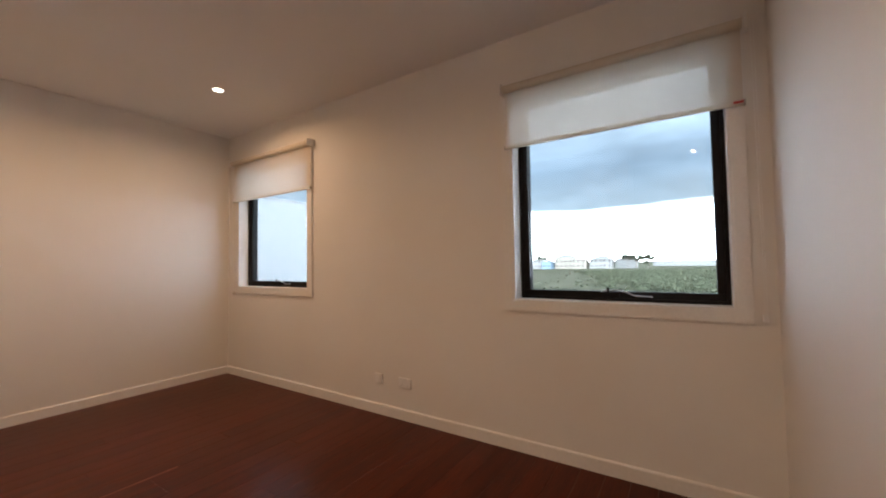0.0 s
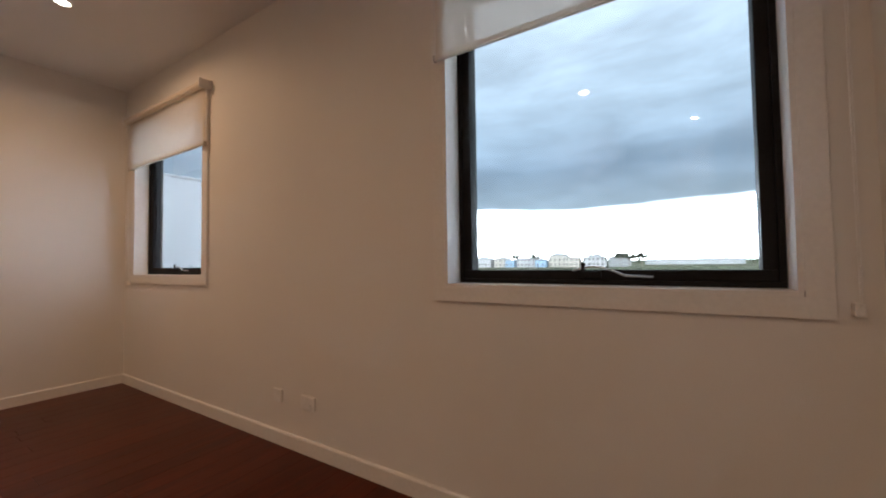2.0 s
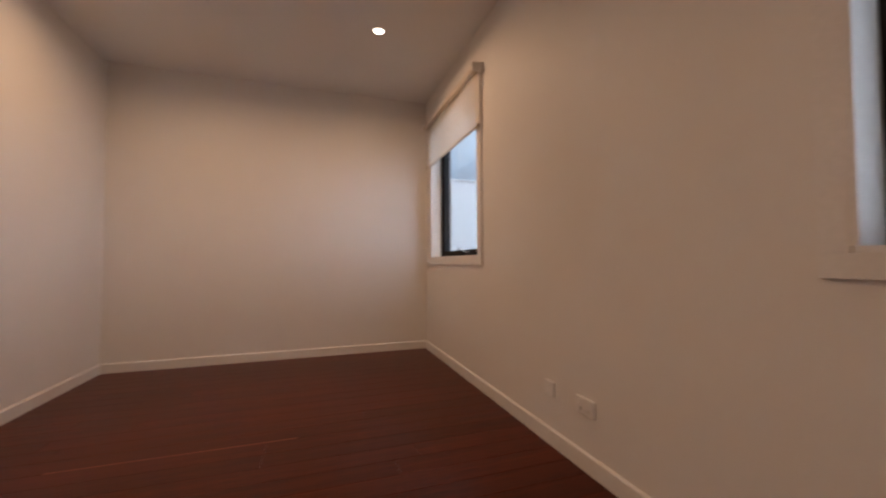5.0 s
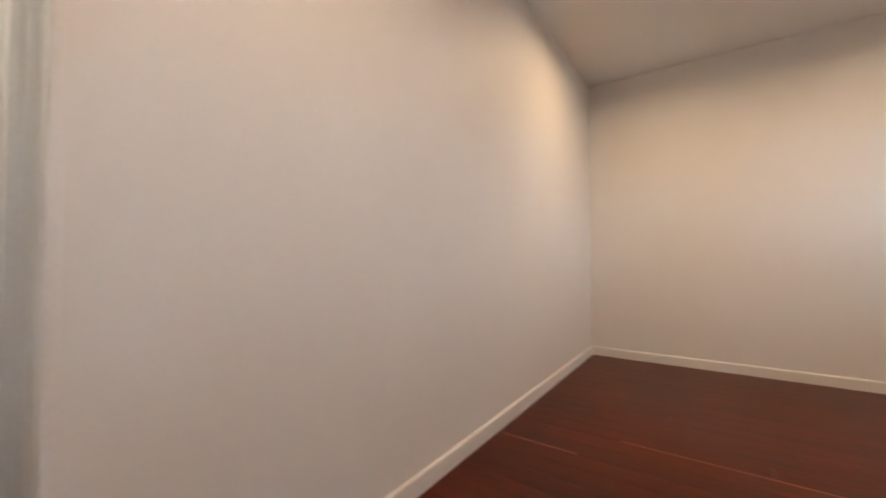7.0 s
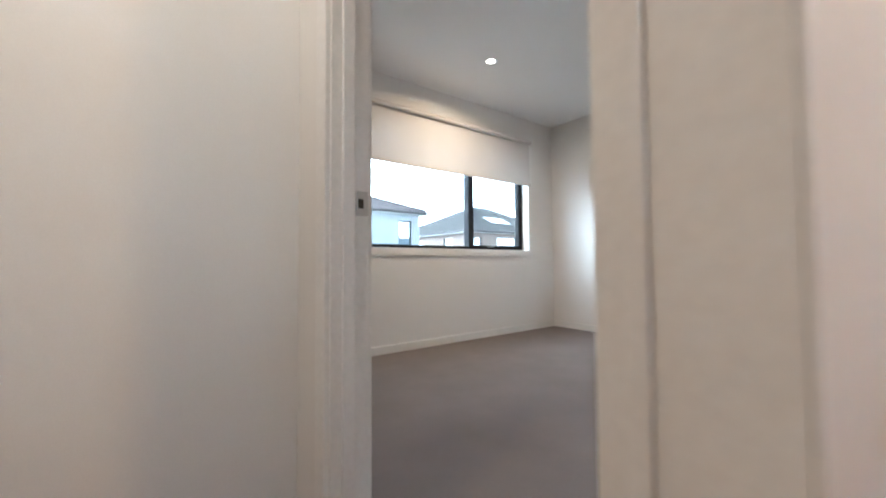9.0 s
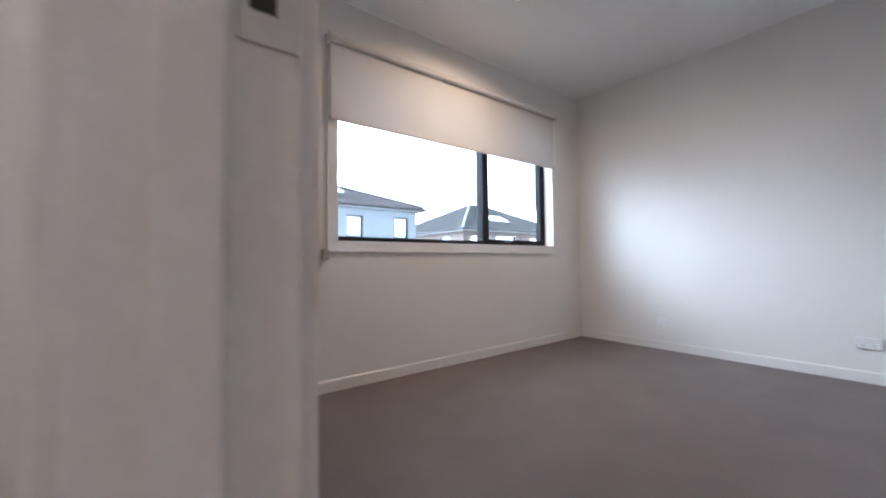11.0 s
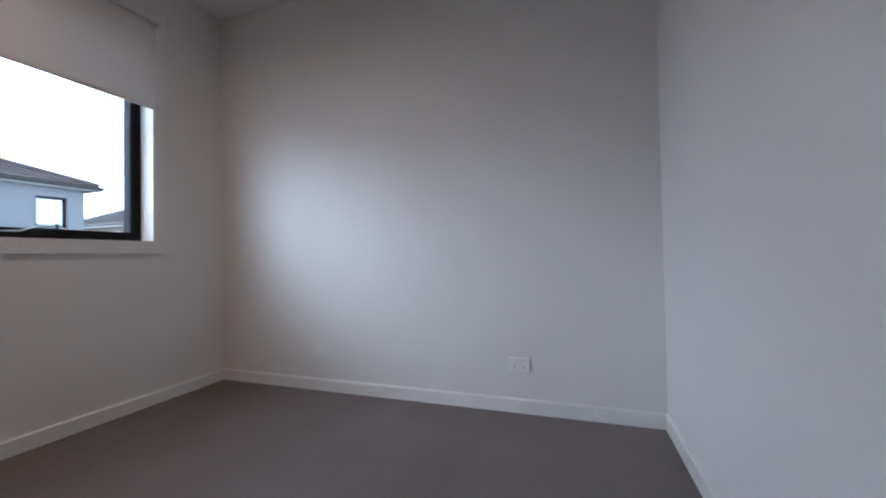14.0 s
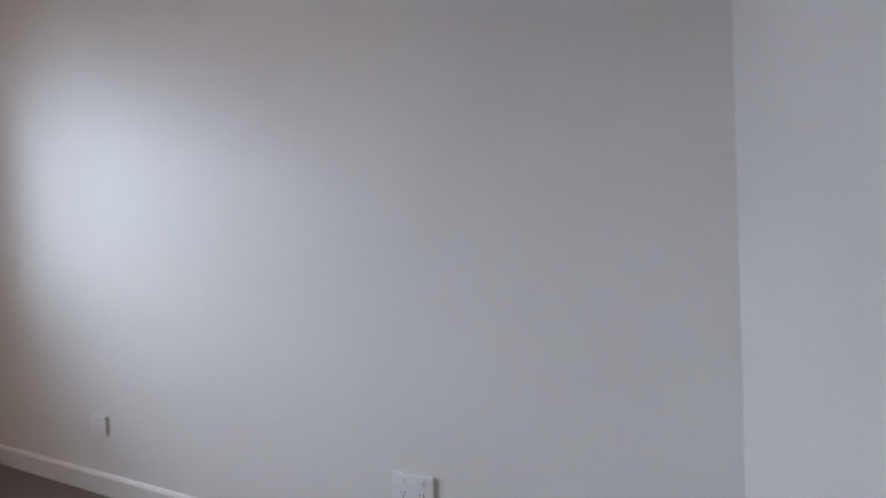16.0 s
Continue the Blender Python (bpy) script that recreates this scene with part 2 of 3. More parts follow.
def boxpart(name, dims, mat, parent, label="", bevel=0.0):
    bm = bmesh.new()
    box(bm, *dims, bevel=bevel)
    return part(name, bm, mat, parent, label)


def root(name, x, y, z, label, category, group="", kind=""):
    e = new(name)
    e.matrix_basis = Matrix.Translation((x, y, z))
    e.empty_display_size = 0.1
    return tagged(e, label, category, group, kind)


def wall(name, along, c0, c1, u0, u1, z0, z1, holes, mat, label):
    """A wall of real thickness from c0 to c1, running u0..u1 along 'x' or 'y', with holes (u0, u1, z0, z1) through it."""
    us = sorted({u0, u1, *[h[0] for h in holes], *[h[1] for h in holes]})
    zs = sorted({z0, z1, *[h[2] for h in holes], *[h[3] for h in holes]})
    solid = {}
    for i in range(len(us) - 1):
        for k in range(len(zs) - 1):
            mu, mz = (us[i] + us[i + 1]) / 2, (zs[k] + zs[k + 1]) / 2
            solid[i, k] = not any(h[0] < mu < h[1] and h[2] < mz < h[3] for h in holes)
    bm = bmesh.new()

    def p(c, u, z):
        return bm.verts.new((c, u, z) if along == "y" else (u, c, z))

    for (i, k), full in solid.items():
        if not full:
            continue
        a, b, c, d = us[i], us[i + 1], zs[k], zs[k + 1]
        for cc in (c0, c1):
            bm.faces.new((p(cc, a, c), p(cc, b, c), p(cc, b, d), p(cc, a, d)))
        for (di, dk), (p0, p1) in {(-1, 0): ((a, c), (a, d)), (1, 0): ((b, c), (b, d)), (0, -1): ((a, c), (b, c)), (0, 1): ((a, d), (b, d))}.items():
            if not solid.get((i + di, k + dk), False):
                bm.faces.new((p(c0, *p0), p(c1, *p0), p(c1, *p1), p(c0, *p1)))
    bmesh.ops.remove_doubles(bm, verts=bm.verts, dist=1e-5)
    bmesh.ops.recalc_face_normals(bm, faces=bm.faces)
    return tagged(part(name, bm, mat, None), label, "wall", kind="structure")


# ---------------------------------------------------------------- the plan
H = 2.70
R1_Y0, R1_Y1, R1_X = 0.215, 5.015, -2.89
HALL_X0, HALL_X1, HALL_Y0, HALL_Y1 = -4.145, -2.99, -1.60, 1.24
R2_X0, R2_X1, R2_Y0, R2_Y1 = -6.065, -3.16, 1.345, 5.13
BIG = (0.372, 1.520, 0.955, 2.33)
SMALL = (3.585, 4.785, 0.975, 2.33)
WIDE = (2.245, 4.635, 1.0, 2.33)
DOOR1 = (0.31, 1.2, 0.0, H)
DOOR2 = (-3.832, -3.022, 0.0, 2.06)
ROBE_Y = 1.75
OUT = 0.20

wall("wall_east", "y", 0.0, OUT, R1_Y0 - 0.1, 6.2, -3.0, 3.2, [BIG, SMALL], WALL, "warm white painted plaster wall with two windows")
wall("wall_north", "x", R1_Y1, R1_Y1 + 0.1, R1_X - 0.1, 0.0, 0.0, H, [], WALL, "warm white painted plaster end wall")
wall("wall_south", "x", R1_Y0 - 0.1, R1_Y0, -2.995, 0.0, 0.0, H, [], WALL, "warm white painted plaster wall beside the doorway")
wall("wall_west", "y", -2.995, R1_X, R1_Y0, R1_Y1, 0.0, H, [DOOR1], WALL, "warm white painted plaster wall with a doorway")
wall("wall_hall_west", "y", -4.245, HALL_X0, HALL_Y0, HALL_Y1, 0.0, H, [], WALL, "white painted plaster hall wall")
wall("wall_hall_south", "x", HALL_Y0 - 0.1, HALL_Y0, -4.245, -2.89, 0.0, H, [], WALL, "white painted plaster hall end wall")
wall("wall_hall_east", "y", -2.995, -2.89, HALL_Y0, R1_Y0 - 0.1, 0.0, H, [], WALL, "white painted plaster hall wall")
wall("wall_bedroom_south", "x", HALL_Y1, R2_Y0, R2_X0, -2.997, 0.0, H, [(DOOR2[0] - 0.019, -2.998, 0.0, DOOR2[3] + 0.001)], WALL, "white painted plaster wall with a bedroom doorway")
wall("wall_bedroom_east", "y", R2_X1, -2.997, ROBE_Y, R2_Y1, 0.0, H, [], WALL, "white painted plaster bedroom wall")
wall("wall_bedroom_north", "x", R2_Y1, R2_Y1 + 0.1, R2_X0, R2_X1, 0.0, H, [], WALL, "white painted plaster bedroom end wall")
wall("wall_bedroom_west", "y", R2_X0 - OUT, R2_X0, R2_Y0 - 0.1, 6.2, -3.0, 3.2, [WIDE], WALL, "white painted plaster bedroom wall with a wide window")


def slab(name, dims, mat, label, category):
    return tagged(boxpart(name, dims, mat, None), label, category, kind="structure")


slab("ceiling", (-2.995, 0.0, R1_Y0 - 0.1, R1_Y1 + 0.1, H, H + 0.12), CEIL, "flat white painted plaster ceiling", "ceiling")
slab("ceiling_hall", (-4.245, -2.995, HALL_Y0 - 0.1, R2_Y0, H, H + 0.118), CEIL, "flat white painted plaster hall ceiling", "ceiling")
slab("ceiling_bedroom", (R2_X0, -2.997, R2_Y0, R2_Y1 + 0.1, H, H + 0.115), CEIL, "flat white painted plaster bedroom ceiling", "ceiling")
slab("subfloor", (-4.245, 0.0, -1.7, R1_Y1 + 0.1, -0.25, -0.016), DARK, "dark floor structure under the boards", "floor")
slab("floor_bedroom", (R2_X0, -2.999, R2_Y0 - 0.045, R2_Y1, -0.014, 0.004), CARPET, "grey-brown loop pile carpet", "carpet")
slab("subfloor_bedroom", (R2_X0, R2_X1, R2_Y0, R2_Y1 + 0.1, -0.25, -0.0145), DARK, "dark floor structure under the carpet", "floor")


# baseboards
def baseboard(along, c, side, u0, u1, name="baseboard"):
    bm = bmesh.new()
    t, h = 0.013 * side, 0.082
    prof = [(0, 0), (t, 0), (t, h - 0.007), (t * 0.55, h), (0, h)]
    ends = [[bm.verts.new((c + a, u, z) if along == "y" else (u, c + a, z)) for a, z in prof] for u in (u0, u1)]
    for k in range(5):
        bm.faces.new((ends[0][k], ends[0][(k + 1) % 5], ends[1][(k + 1) % 5], ends[1][k]))
    for e in ends:
        bm.faces.new(e)
    bmesh.ops.recalc_face_normals(bm, faces=bm.faces)
    tagged(part(name, bm, TRIM, None), "white painted timber baseboard along the wall", "baseboard", kind="structure")


baseboard("y", 0.0, -1, R1_Y0, R1_Y1)
baseboard("x", R1_Y1, -1, R1_X, -0.013)
baseboard("x", R1_Y0, 1, R1_X, -0.013)
baseboard("y", R1_X, 1, DOOR1[1] + 0.006, R1_Y1 - 0.013)
baseboard("y", HALL_X0, 1, HALL_Y0, HALL_Y1)
baseboard("y", R2_X0, 1, R2_Y0, R2_Y1)
baseboard("x", R2_Y1, -1, R2_X0 + 0.013, R2_X1)
baseboard("y", R2_X1, -1, ROBE_Y, R2_Y1 - 0.013)
baseboard("x", R2_Y0, 1, R2_X0 + 0.013, DOOR2[0] - 0.086)


# ---------------------------------------------------------------- windows
def winder(parent, xs, u, z, s):
    """A chain winder with its folding handle on the sash rail."""
    bm = bmesh.new()
    box(bm, xs - 0.022 * s, xs, u - 0.04, u + 0.04, z - 0.012, z + 0.014, bevel=0.005)
    rod(bm, (xs - 0.03 * s, u + 0.02, z + 0.01), (xs - 0.03 * s, u + 0.02, z + 0.045), 0.006, 0.008)
    w = part("winder", bm, BLACK, parent, "black window winder")
    bm = bmesh.new()
    pts = [(xs - 0.03 * s, u + 0.06 - 0.02 * k, z + 0.016 + 0.022 * math.sin(k / 9 * math.pi) - 0.002 * k) for k in range(10)]
    for a, b in zip(pts, pts[1:]):
        rod(bm, a, b, 0.0036, 0.0036, 8)
    rod(bm, pts[-1], (pts[-1][0], pts[-1][1] - 0.09, pts[-1][2] - 0.004), 0.004, 0.003, 8)
    part("handle", bm, CHROME, w, "curved satin metal winder handle", smooth=True)


def window(name, xf, s, hole, panes, label):
    """A window in a wall whose inner face is x = xf; s: +1 opens to +x, -1 to -x. panes: (u0, u1, sash) along y."""
    u0, u1, z0, z1 = hole
    w = root(name, xf, (u0 + u1) / 2, z0, label, "window", kind="structure")

    def bp(n, v0, v1, a, b, c, d, mat, lab="", bevel=0.0, parent=None):
        return boxpart(n, (min(xf + s * v0, xf + s * v1), max(xf + s * v0, xf + s * v1), a, b, c, d), mat, parent or w, lab, bevel)

    tw, tp = 0.062, 0.016
    # flat architraves
    for n, a, b, c, d in (("architrave_bottom", u0 - tw, u1 + tw, z0 - tw, z0 - 0.0032), ("architrave_top", u0 - tw, u1 + tw, z1 + 0.0032, z1 + tw),
                          ("architrave_side", u0 - tw, u0 - 0.0032, z0 - 0.003, z1 + 0.003), ("architrave_side", u1 + 0.0032, u1 + tw, z0 - 0.003, z1 + 0.003)):
        bp(n, -tp, 0.0, a, b, c, d, TRIM, bevel=0.0008)
    # reveal linings
    for n, a, b, c, d in (("reveal_board", u0, u1, z0 - 0.003, z0 + 0.012), ("reveal_board", u0, u1, z1 - 0.012, z1 + 0.003),
                          ("reveal_board", u0 - 0.003, u0 + 0.012, z0 + 0.0125, z1 - 0.0125), ("reveal_board", u1 - 0.012, u1 + 0.003, z0 + 0.0125, z1 - 0.0125)):
        bp(n, -tp + 0.0005, 0.13, a, b, c, d, TRIM, bevel=0.0008)
    # outer frame
    f, v0, v1 = 0.030, 0.092, 0.203
    fr = bmesh.new()
    for a, b, c, d in ((u0 + 0.0125, u1 - 0.0125, z0 + 0.0125, z0 + f), (u0 + 0.0125, u1 - 0.0125, z1 - f, z1 - 0.0125), (u0 + 0.0125, u0 + f, z0 + f, z1 - f), (u1 - f, u1 - 0.0125, z0 + f, z1 - f)):
        box(fr, min(xf + s * v0, xf + s * v1), max(xf + s * v0, xf + s * v1), a, b, c, d, bevel=0.002)
    part("window_frame", fr, BLACK, w, "black aluminium window frame")
    edges = [u0 + f] + list(panes[1:]) + [u1 - f]
    kinds = panes[0]
    for k in range(len(edges) - 1):
        a, b = edges[k], edges[k + 1]
        if k > 0:
            bp("mullion", 0.095, 0.189, a - 0.022, a + 0.022, z0 + f, z1 - f, BLACK, "black aluminium mullion", 0.002)
            a += 0.022
        if k < len(edges) - 2:
            b -= 0.022
        c, d = z0 + f, z1 - f
        if kinds[k] == "awning":
            sw = 0.038
            sash = bmesh.new()
            for e0, e1, g0, g1 in ((a, b, c, c + sw), (a, b, d - sw, d), (a, a + sw, c + sw, d - sw), (b - sw, b, c + sw, d - sw)):
                box(sash, min(xf + s * 0.102, xf + s * 0.172), max(xf + s * 0.102, xf + s * 0.172), e0, e1, g0, g1, bevel=0.003)
            so = part("sash", sash, BLACK, w, "black aluminium awning sash")
            winder(so, xf + s * 0.102, (a + b) / 2, c + sw * 0.55, s)
            a, b, c, d = a + sw, b - sw, c + sw, d - sw
        if kinds[k] == "fixed":
            bp("glazing_bead", 0.104, 0.134, a, b, c - 0.001, c + 0.020, BLACK, "black glazing bead", 0.002)
        g = bp("pane", 0.135, 0.141, a - 0.006, b + 0.006, c - 0.006, d + 0.006, GLASS, "clear window glass")
        g.visible_shadow = False
    return w


window("window_1", 0.0, 1, BIG, [("awning",)], "black-framed awning window with white reveals")
window("window_2", 0.0, 1, SMALL, [("awning",)], "narrow black-framed awning window with white reveals")
window("window_3", R2_X0, -1, WIDE, [("fixed", "awning"), 3.735], "wide black-framed window with fixed and awning panes")


# ---------------------------------------------------------------- roller blinds
def blind(xf, s, u0, u1, zb, zt, fabric, chain_u, chain_z, label, tag=None, guide=1.0):
    b = root("roller_blind", xf, (u0 + u1) / 2, zt, label, "blind", "roller blinds")
    xr = xf - s * 0.055
    bm = bmesh.new()
    rod(bm, (xr, u0 + 0.012, zt), (xr, u1 - 0.012, zt), 0.024, None, 24)
    part("roller", bm, fabric, b, "rolled fabric on its tube", smooth=False)
    for u in (u0, u1):
        bm = bmesh.new()
        box(bm, min(xf - s * 0.016, xf - s * 0.085), max(xf - s * 0.016, xf - s * 0.085), u - 0.004, u + 0.004, zt - 0.034, zt + 0.036, bevel=0.002)
        box(bm, min(xf, xf - s * 0.018), max(xf, xf - s * 0.018), u - 0.014, u + 0.014, zt - 0.03, zt + 0.036, bevel=0.002)
        part("bracket", bm, PLASTIC, b, "white blind bracket")
    xs = xf - s * 0.033
    # cloth hangs from the wall side of the roll, with a slight sway
    bm = bmesh.new()
    n = 24
    rows = []
    for z in (zb, (zb * 2 + zt) / 3, zt):
        row = []
        for k in range(n + 1):
            u = u0 + 0.016 + (u1 - u0 - 0.032) * k / n
            row.append(bm.verts.new((xs + 0.0012 * math.sin(k * 1.3 + z), u, z)))
        rows.append(row)
    for r0, r1 in zip(rows, rows[1:]):
        for k in range(n):
            bm.faces.new((r0[k], r0[k + 1], r1[k + 1], r1[k]))
    part("cloth", bm, fabric, b)
    bm = bmesh.new()
    box(bm, xs - 0.009, xs + 0.009, u0 + 0.014, u1 - 0.014, zb - 0.020, zb + 0.004, bevel=0.004)
    rail = part("bottom_rail", bm, fabric, b, "fabric-wrapped bottom rail")
    for u in (u0 + 0.011, u1 - 0.011):
        bm = bmesh.new()
        box(bm, xs - 0.010, xs + 0.010, u - 0.004, u + 0.004, zb - 0.021, zb + 0.005, bevel=0.002)
        part("end_cap", bm, GREYPL, rail, "grey plastic end cap")
    if tag:
        bm = bmesh.new()
        box(bm, xs - s * 0.0135 - 0.001, xs - s * 0.0135 + 0.001, tag - 0.02, tag + 0.02, zb - 0.013, zb - 0.001)
        part("tag", bm, RED, rail, "small red tag")
    # bead chain in a loop, with its hold-down at the foot
    bm = bmesh.new()
    for dx in (0.0, 0.016):
        top, foot = (xr + s * 0.012 - s * dx * 2, chain_u + dx, zt), (xf - s * (0.018 + dx), chain_u - 0.006 + dx * 0.6, chain_z)
        rod(bm, top, foot, 0.0016, None, 6)
        for k in range(0, 90):
            q = Vector(top).lerp(Vector(foot), k / 90)
            bmesh.ops.create_icosphere(bm, subdivisions=1, radius=0.0026, matrix=Matrix.Translation(q))
    part("chain", bm, PLASTIC, b, "white bead chain")
    bm = bmesh.new()
    box(bm, min(xf, xf - s * 0.03), max(xf, xf - s * 0.03), chain_u - 0.009 * guide, chain_u + 0.012 * guide, chain_z - 0.024 * guide, chain_z + 0.010 * guide, bevel=0.003)
    part("chain_guide", bm, PLASTIC if guide <= 1 else GREYPL, b, "plastic chain hold-down")
    return b


blind(0.0, 1, 0.300, 1.560, 1.965, 2.335, SHEER, 0.268, 0.93, "pale sunscreen roller blind half raised over the window", tag=0.335)
blind(0.0, 1, 3.505, 4.855, 1.945, 2.36, SHEER, 4.875, 0.92, "pale sunscreen roller blind half raised over the narrow window")
blind(R2_X0, -1, 2.185, 4.645, 1.85, 2.385, BLOCK, 2.165, 0.93, "pale grey blockout roller blind half raised over the wide window", guide=2.0)


# ---------------------------------------------------------------- doorways
def casing_y(name, x0, x1, d, label):
    """A lined doorway in a wall across x, opening d = (y0, y1, 0, z1)."""
    y0, y1, _, z1 = d
    c = root(name, (x0 + x1) / 2, (y0 + y1) / 2, 0, label, "doorway", kind="structure")
    a0, a1 = x0 - 0.003, x1 + 0.003
    xm = x0 + 0.020
    for ya, yb, yc in ((y0 - 0.002, y0 + 0.020, y0 + 0.0155), (y1 + 0.002, y1 - 0.020, y1 - 0.0155)):
        lo, hi = sorted((ya, yb))
        jamb = boxpart("jamb", (a0, xm - 0.005, lo, hi, 0, z1), TRIM, c, bevel=0.002)
        boxpart("rebate", (xm + 0.003, x1 - 0.0003, *sorted((ya, yb + (0.003 if yb < ya else -0.003))), 0, z1), TRIM, jamb)
        boxpart("groove", (xm - 0.0045, xm + 0.0025, *sorted((ya, yc)), 0, z1), TRIM, jamb, "narrow groove in the jamb")
    # a thin bead on the room side, a deeper one towards the hall
    for b0, b1, over in ((x1, x1 + 0.006, 0.004), (x0 - 0.033, x0, 0.020)):
        for dims in ((b0, b1, y0 - 0.080, y0 + 0.0168, 0, z1), (b0, b1, y1 - 0.0168, y1 + over, 0, z1)):
            boxpart("architrave", dims, TRIM, c, bevel=0.002)


def casing_x(name, y0, y1, d, label):
    x0, x1, _, z1 = d
    c = root(name, (x0 + x1) / 2, (y0 + y1) / 2, 0, label, "doorway", kind="structure")
    a0, a1 = y0 - 0.003, y1 + 0.003
    left = boxpart("jamb", (x0 - 0.022, x0, a0, a1, 0, z1), TRIM, c, bevel=0.002)
    boxpart("jamb", (x1, x1 + 0.022, a0, a1, 0, z1), TRIM, c, bevel=0.002)
    boxpart("head", (x0 + 0.0005, x1 - 0.0005, a0, a1, z1 - 0.020, z1 + 0.002), TRIM, c, bevel=0.002)
    for yf, s in ((y0, -1), (y1, 1)):
        b0, b1 = sorted((yf, yf + s * 0.017))
        boxpart("architrave", (x0 - 0.085, x0 - 0.008, b0, b1, 0, z1 + 0.08), TRIM, c, bevel=0.003)
        boxpart("architrave", (x0 - 0.0075, x1 + 0.0075, b0, b1, z1 + 0.004, z1 + 0.08), TRIM, c, bevel=0.003)
    for dims in ((x0 - 0.0005, x0 + 0.011, y0 + 0.028, y0 + 0.062, 0, z1 - 0.021), (x1 - 0.011, x1 + 0.0005, y0 + 0.028, y0 + 0.062, 0, z1 - 0.021)):
        boxpart("door_stop", dims, TRIM, c, bevel=0.002)
    # strike plate with its latch hole
    yc = y0 + 0.083
    plate = boxpart("strike_plate", (x0 - 0.001, x0 + 0.0022, yc - 0.014, yc + 0.022, 0.995, 1.065), CHROME, left, "satin metal strike plate", bevel=0.001)
    boxpart("latch_hole", (x0 + 0.0015, x0 + 0.0032, yc - 0.008, yc + 0.008, 1.016, 1.043), DARK, left, "dark latch hole")
    return c


casing_y("door_1", -2.995, R1_X, DOOR1, "white painted full-height cased opening in the wall")
casing_x("door_2", HALL_Y1, R2_Y0, DOOR2, "white painted bedroom doorway with a metal strike plate")


# ---------------------------------------------------------------- downlights
def downlight(x, y, power, color, label="round recessed ceiling downlight, lit"):
    d = root("downlight", x, y, H, label, "downlight", "ceiling downlights")
    bm = bmesh.new()
    seg, prof = 32, [(0.036, -0.001), (0.038, -0.007), (0.046, -0.006), (0.050, 0.0)]
    rings = [[bm.verts.new((x + r * math.cos(2 * math.pi * k / seg), y + r * math.sin(2 * math.pi * k / seg), H + z)) for k in range(seg)] for r, z in prof]
    for r0, r1 in zip(rings, rings[1:]):
        for k in range(seg):
            bm.faces.new((r0[k], r0[(k + 1) % seg], r1[(k + 1) % seg], r1[k]))
    part("trim_ring", bm, PLASTIC, d, "white trim ring", smooth=True)
    bm = bmesh.new()
    rod(bm, (x, y, H - 0.0045), (x, y, H + 0.004), 0.0372, None, 32)
    part("lens", bm, GLOW, d, "glowing frosted lens")
    lamp = new("downlight_lamp", bpy.data.lights.new("downlight_lamp", "AREA"))
    lamp.data.shape, lamp.data.size, lamp.data.energy, lamp.data.color = "DISK", 0.07, power, color
    lamp.data.spread = radians(166)
    lamp.matrix_world = Matrix.Translation((x, y, H - 0.006))
    lamp.parent = d
    lamp.matrix_parent_inverse = d.matrix_basis.inverted()
    return d


for x, y in ((-0.71, 3.84), (-2.145, 3.805), (-2.145, 1.40)):
    downlight(x, y, LAMP_POWER, LAMP_COLOR)
downlight(-3.55, 0.45, HALL_POWER, HALL_COLOR)
downlight(-5.285, 3.25, COOL_POWER, COOL_COLOR)


# ---------------------------------------------------------------- power outlets
def outlet(face, u, z, w, h, label, double):
    """face: ('x', xf, s) on a wall x = xf with the room on side s, or ('y', yf, s)."""
    ax, c, s = face
    o = root("power_outlet", c if ax == "x" else u, u if ax == "x" else c, z - h / 2, label, "outlet", "wall outlets")

    def bp(n, d0, d1, a, b, e, f, mat, lab="", bevel=0.0, parent=None):
        lo, hi = sorted((c + s * d0, c + s * d1))
        dims = (lo, hi, a, b, e, f) if ax == "x" else (a, b, lo, hi, e, f)
        return boxpart(n, dims, mat, parent or o, lab, bevel)

    plate = bp("plate", 0.0, 0.013, u - w / 2, u + w / 2, z - h / 2, z + h / 2, PLASTIC, "", 0.003)
    places = (-0.027, 0.027) if double else (0.0,)
    for k in places:
        bp("switch", 0.0125, 0.0165, u + k - 0.007, u + k + 0.007, z + 0.010, z + 0.028, PLASTIC, "", 0.001)
        if double:
            for du, dz in ((-0.006, 0.0), (0.006, 0.0), (0.0, -0.011)):
                bp("socket_slot", 0.0125, 0.0133, u + k + du - 0.001, u + k + du + 0.001, z - 0.012 + dz - 0.004, z - 0.012 + dz + 0.004, DARK)
    return o


outlet(("x", 0.0, -1), 2.705, 0.285, 0.075, 0.075, "white plastic data point on the wall", False)
outlet(("x", 0.0, -1), 2.435, 0.285, 0.117, 0.075, "white plastic double power outlet on the wall", True)
outlet(("y", R2_Y1, -1), -5.205, 0.268, 0.085, 0.075, "small white plastic data point above the carpet", False)
outlet(("y", R2_Y1, -1), -3.89, 0.272, 0.119, 0.076, "white plastic double power outlet above the carpet", True)


# ---------------------------------------------------------------- outdoors
gm = bmesh.new()
bmesh.ops.create_grid(gm, x_segments=90, y_segments=90, size=2500)
for v in gm.verts:
    d = v.co.length
    v.co.z = -3.05
ground = tagged(part("ground", gm, GROUND, None), "scrubby brown and green ground reaching the horizon", "ground", kind="structure")


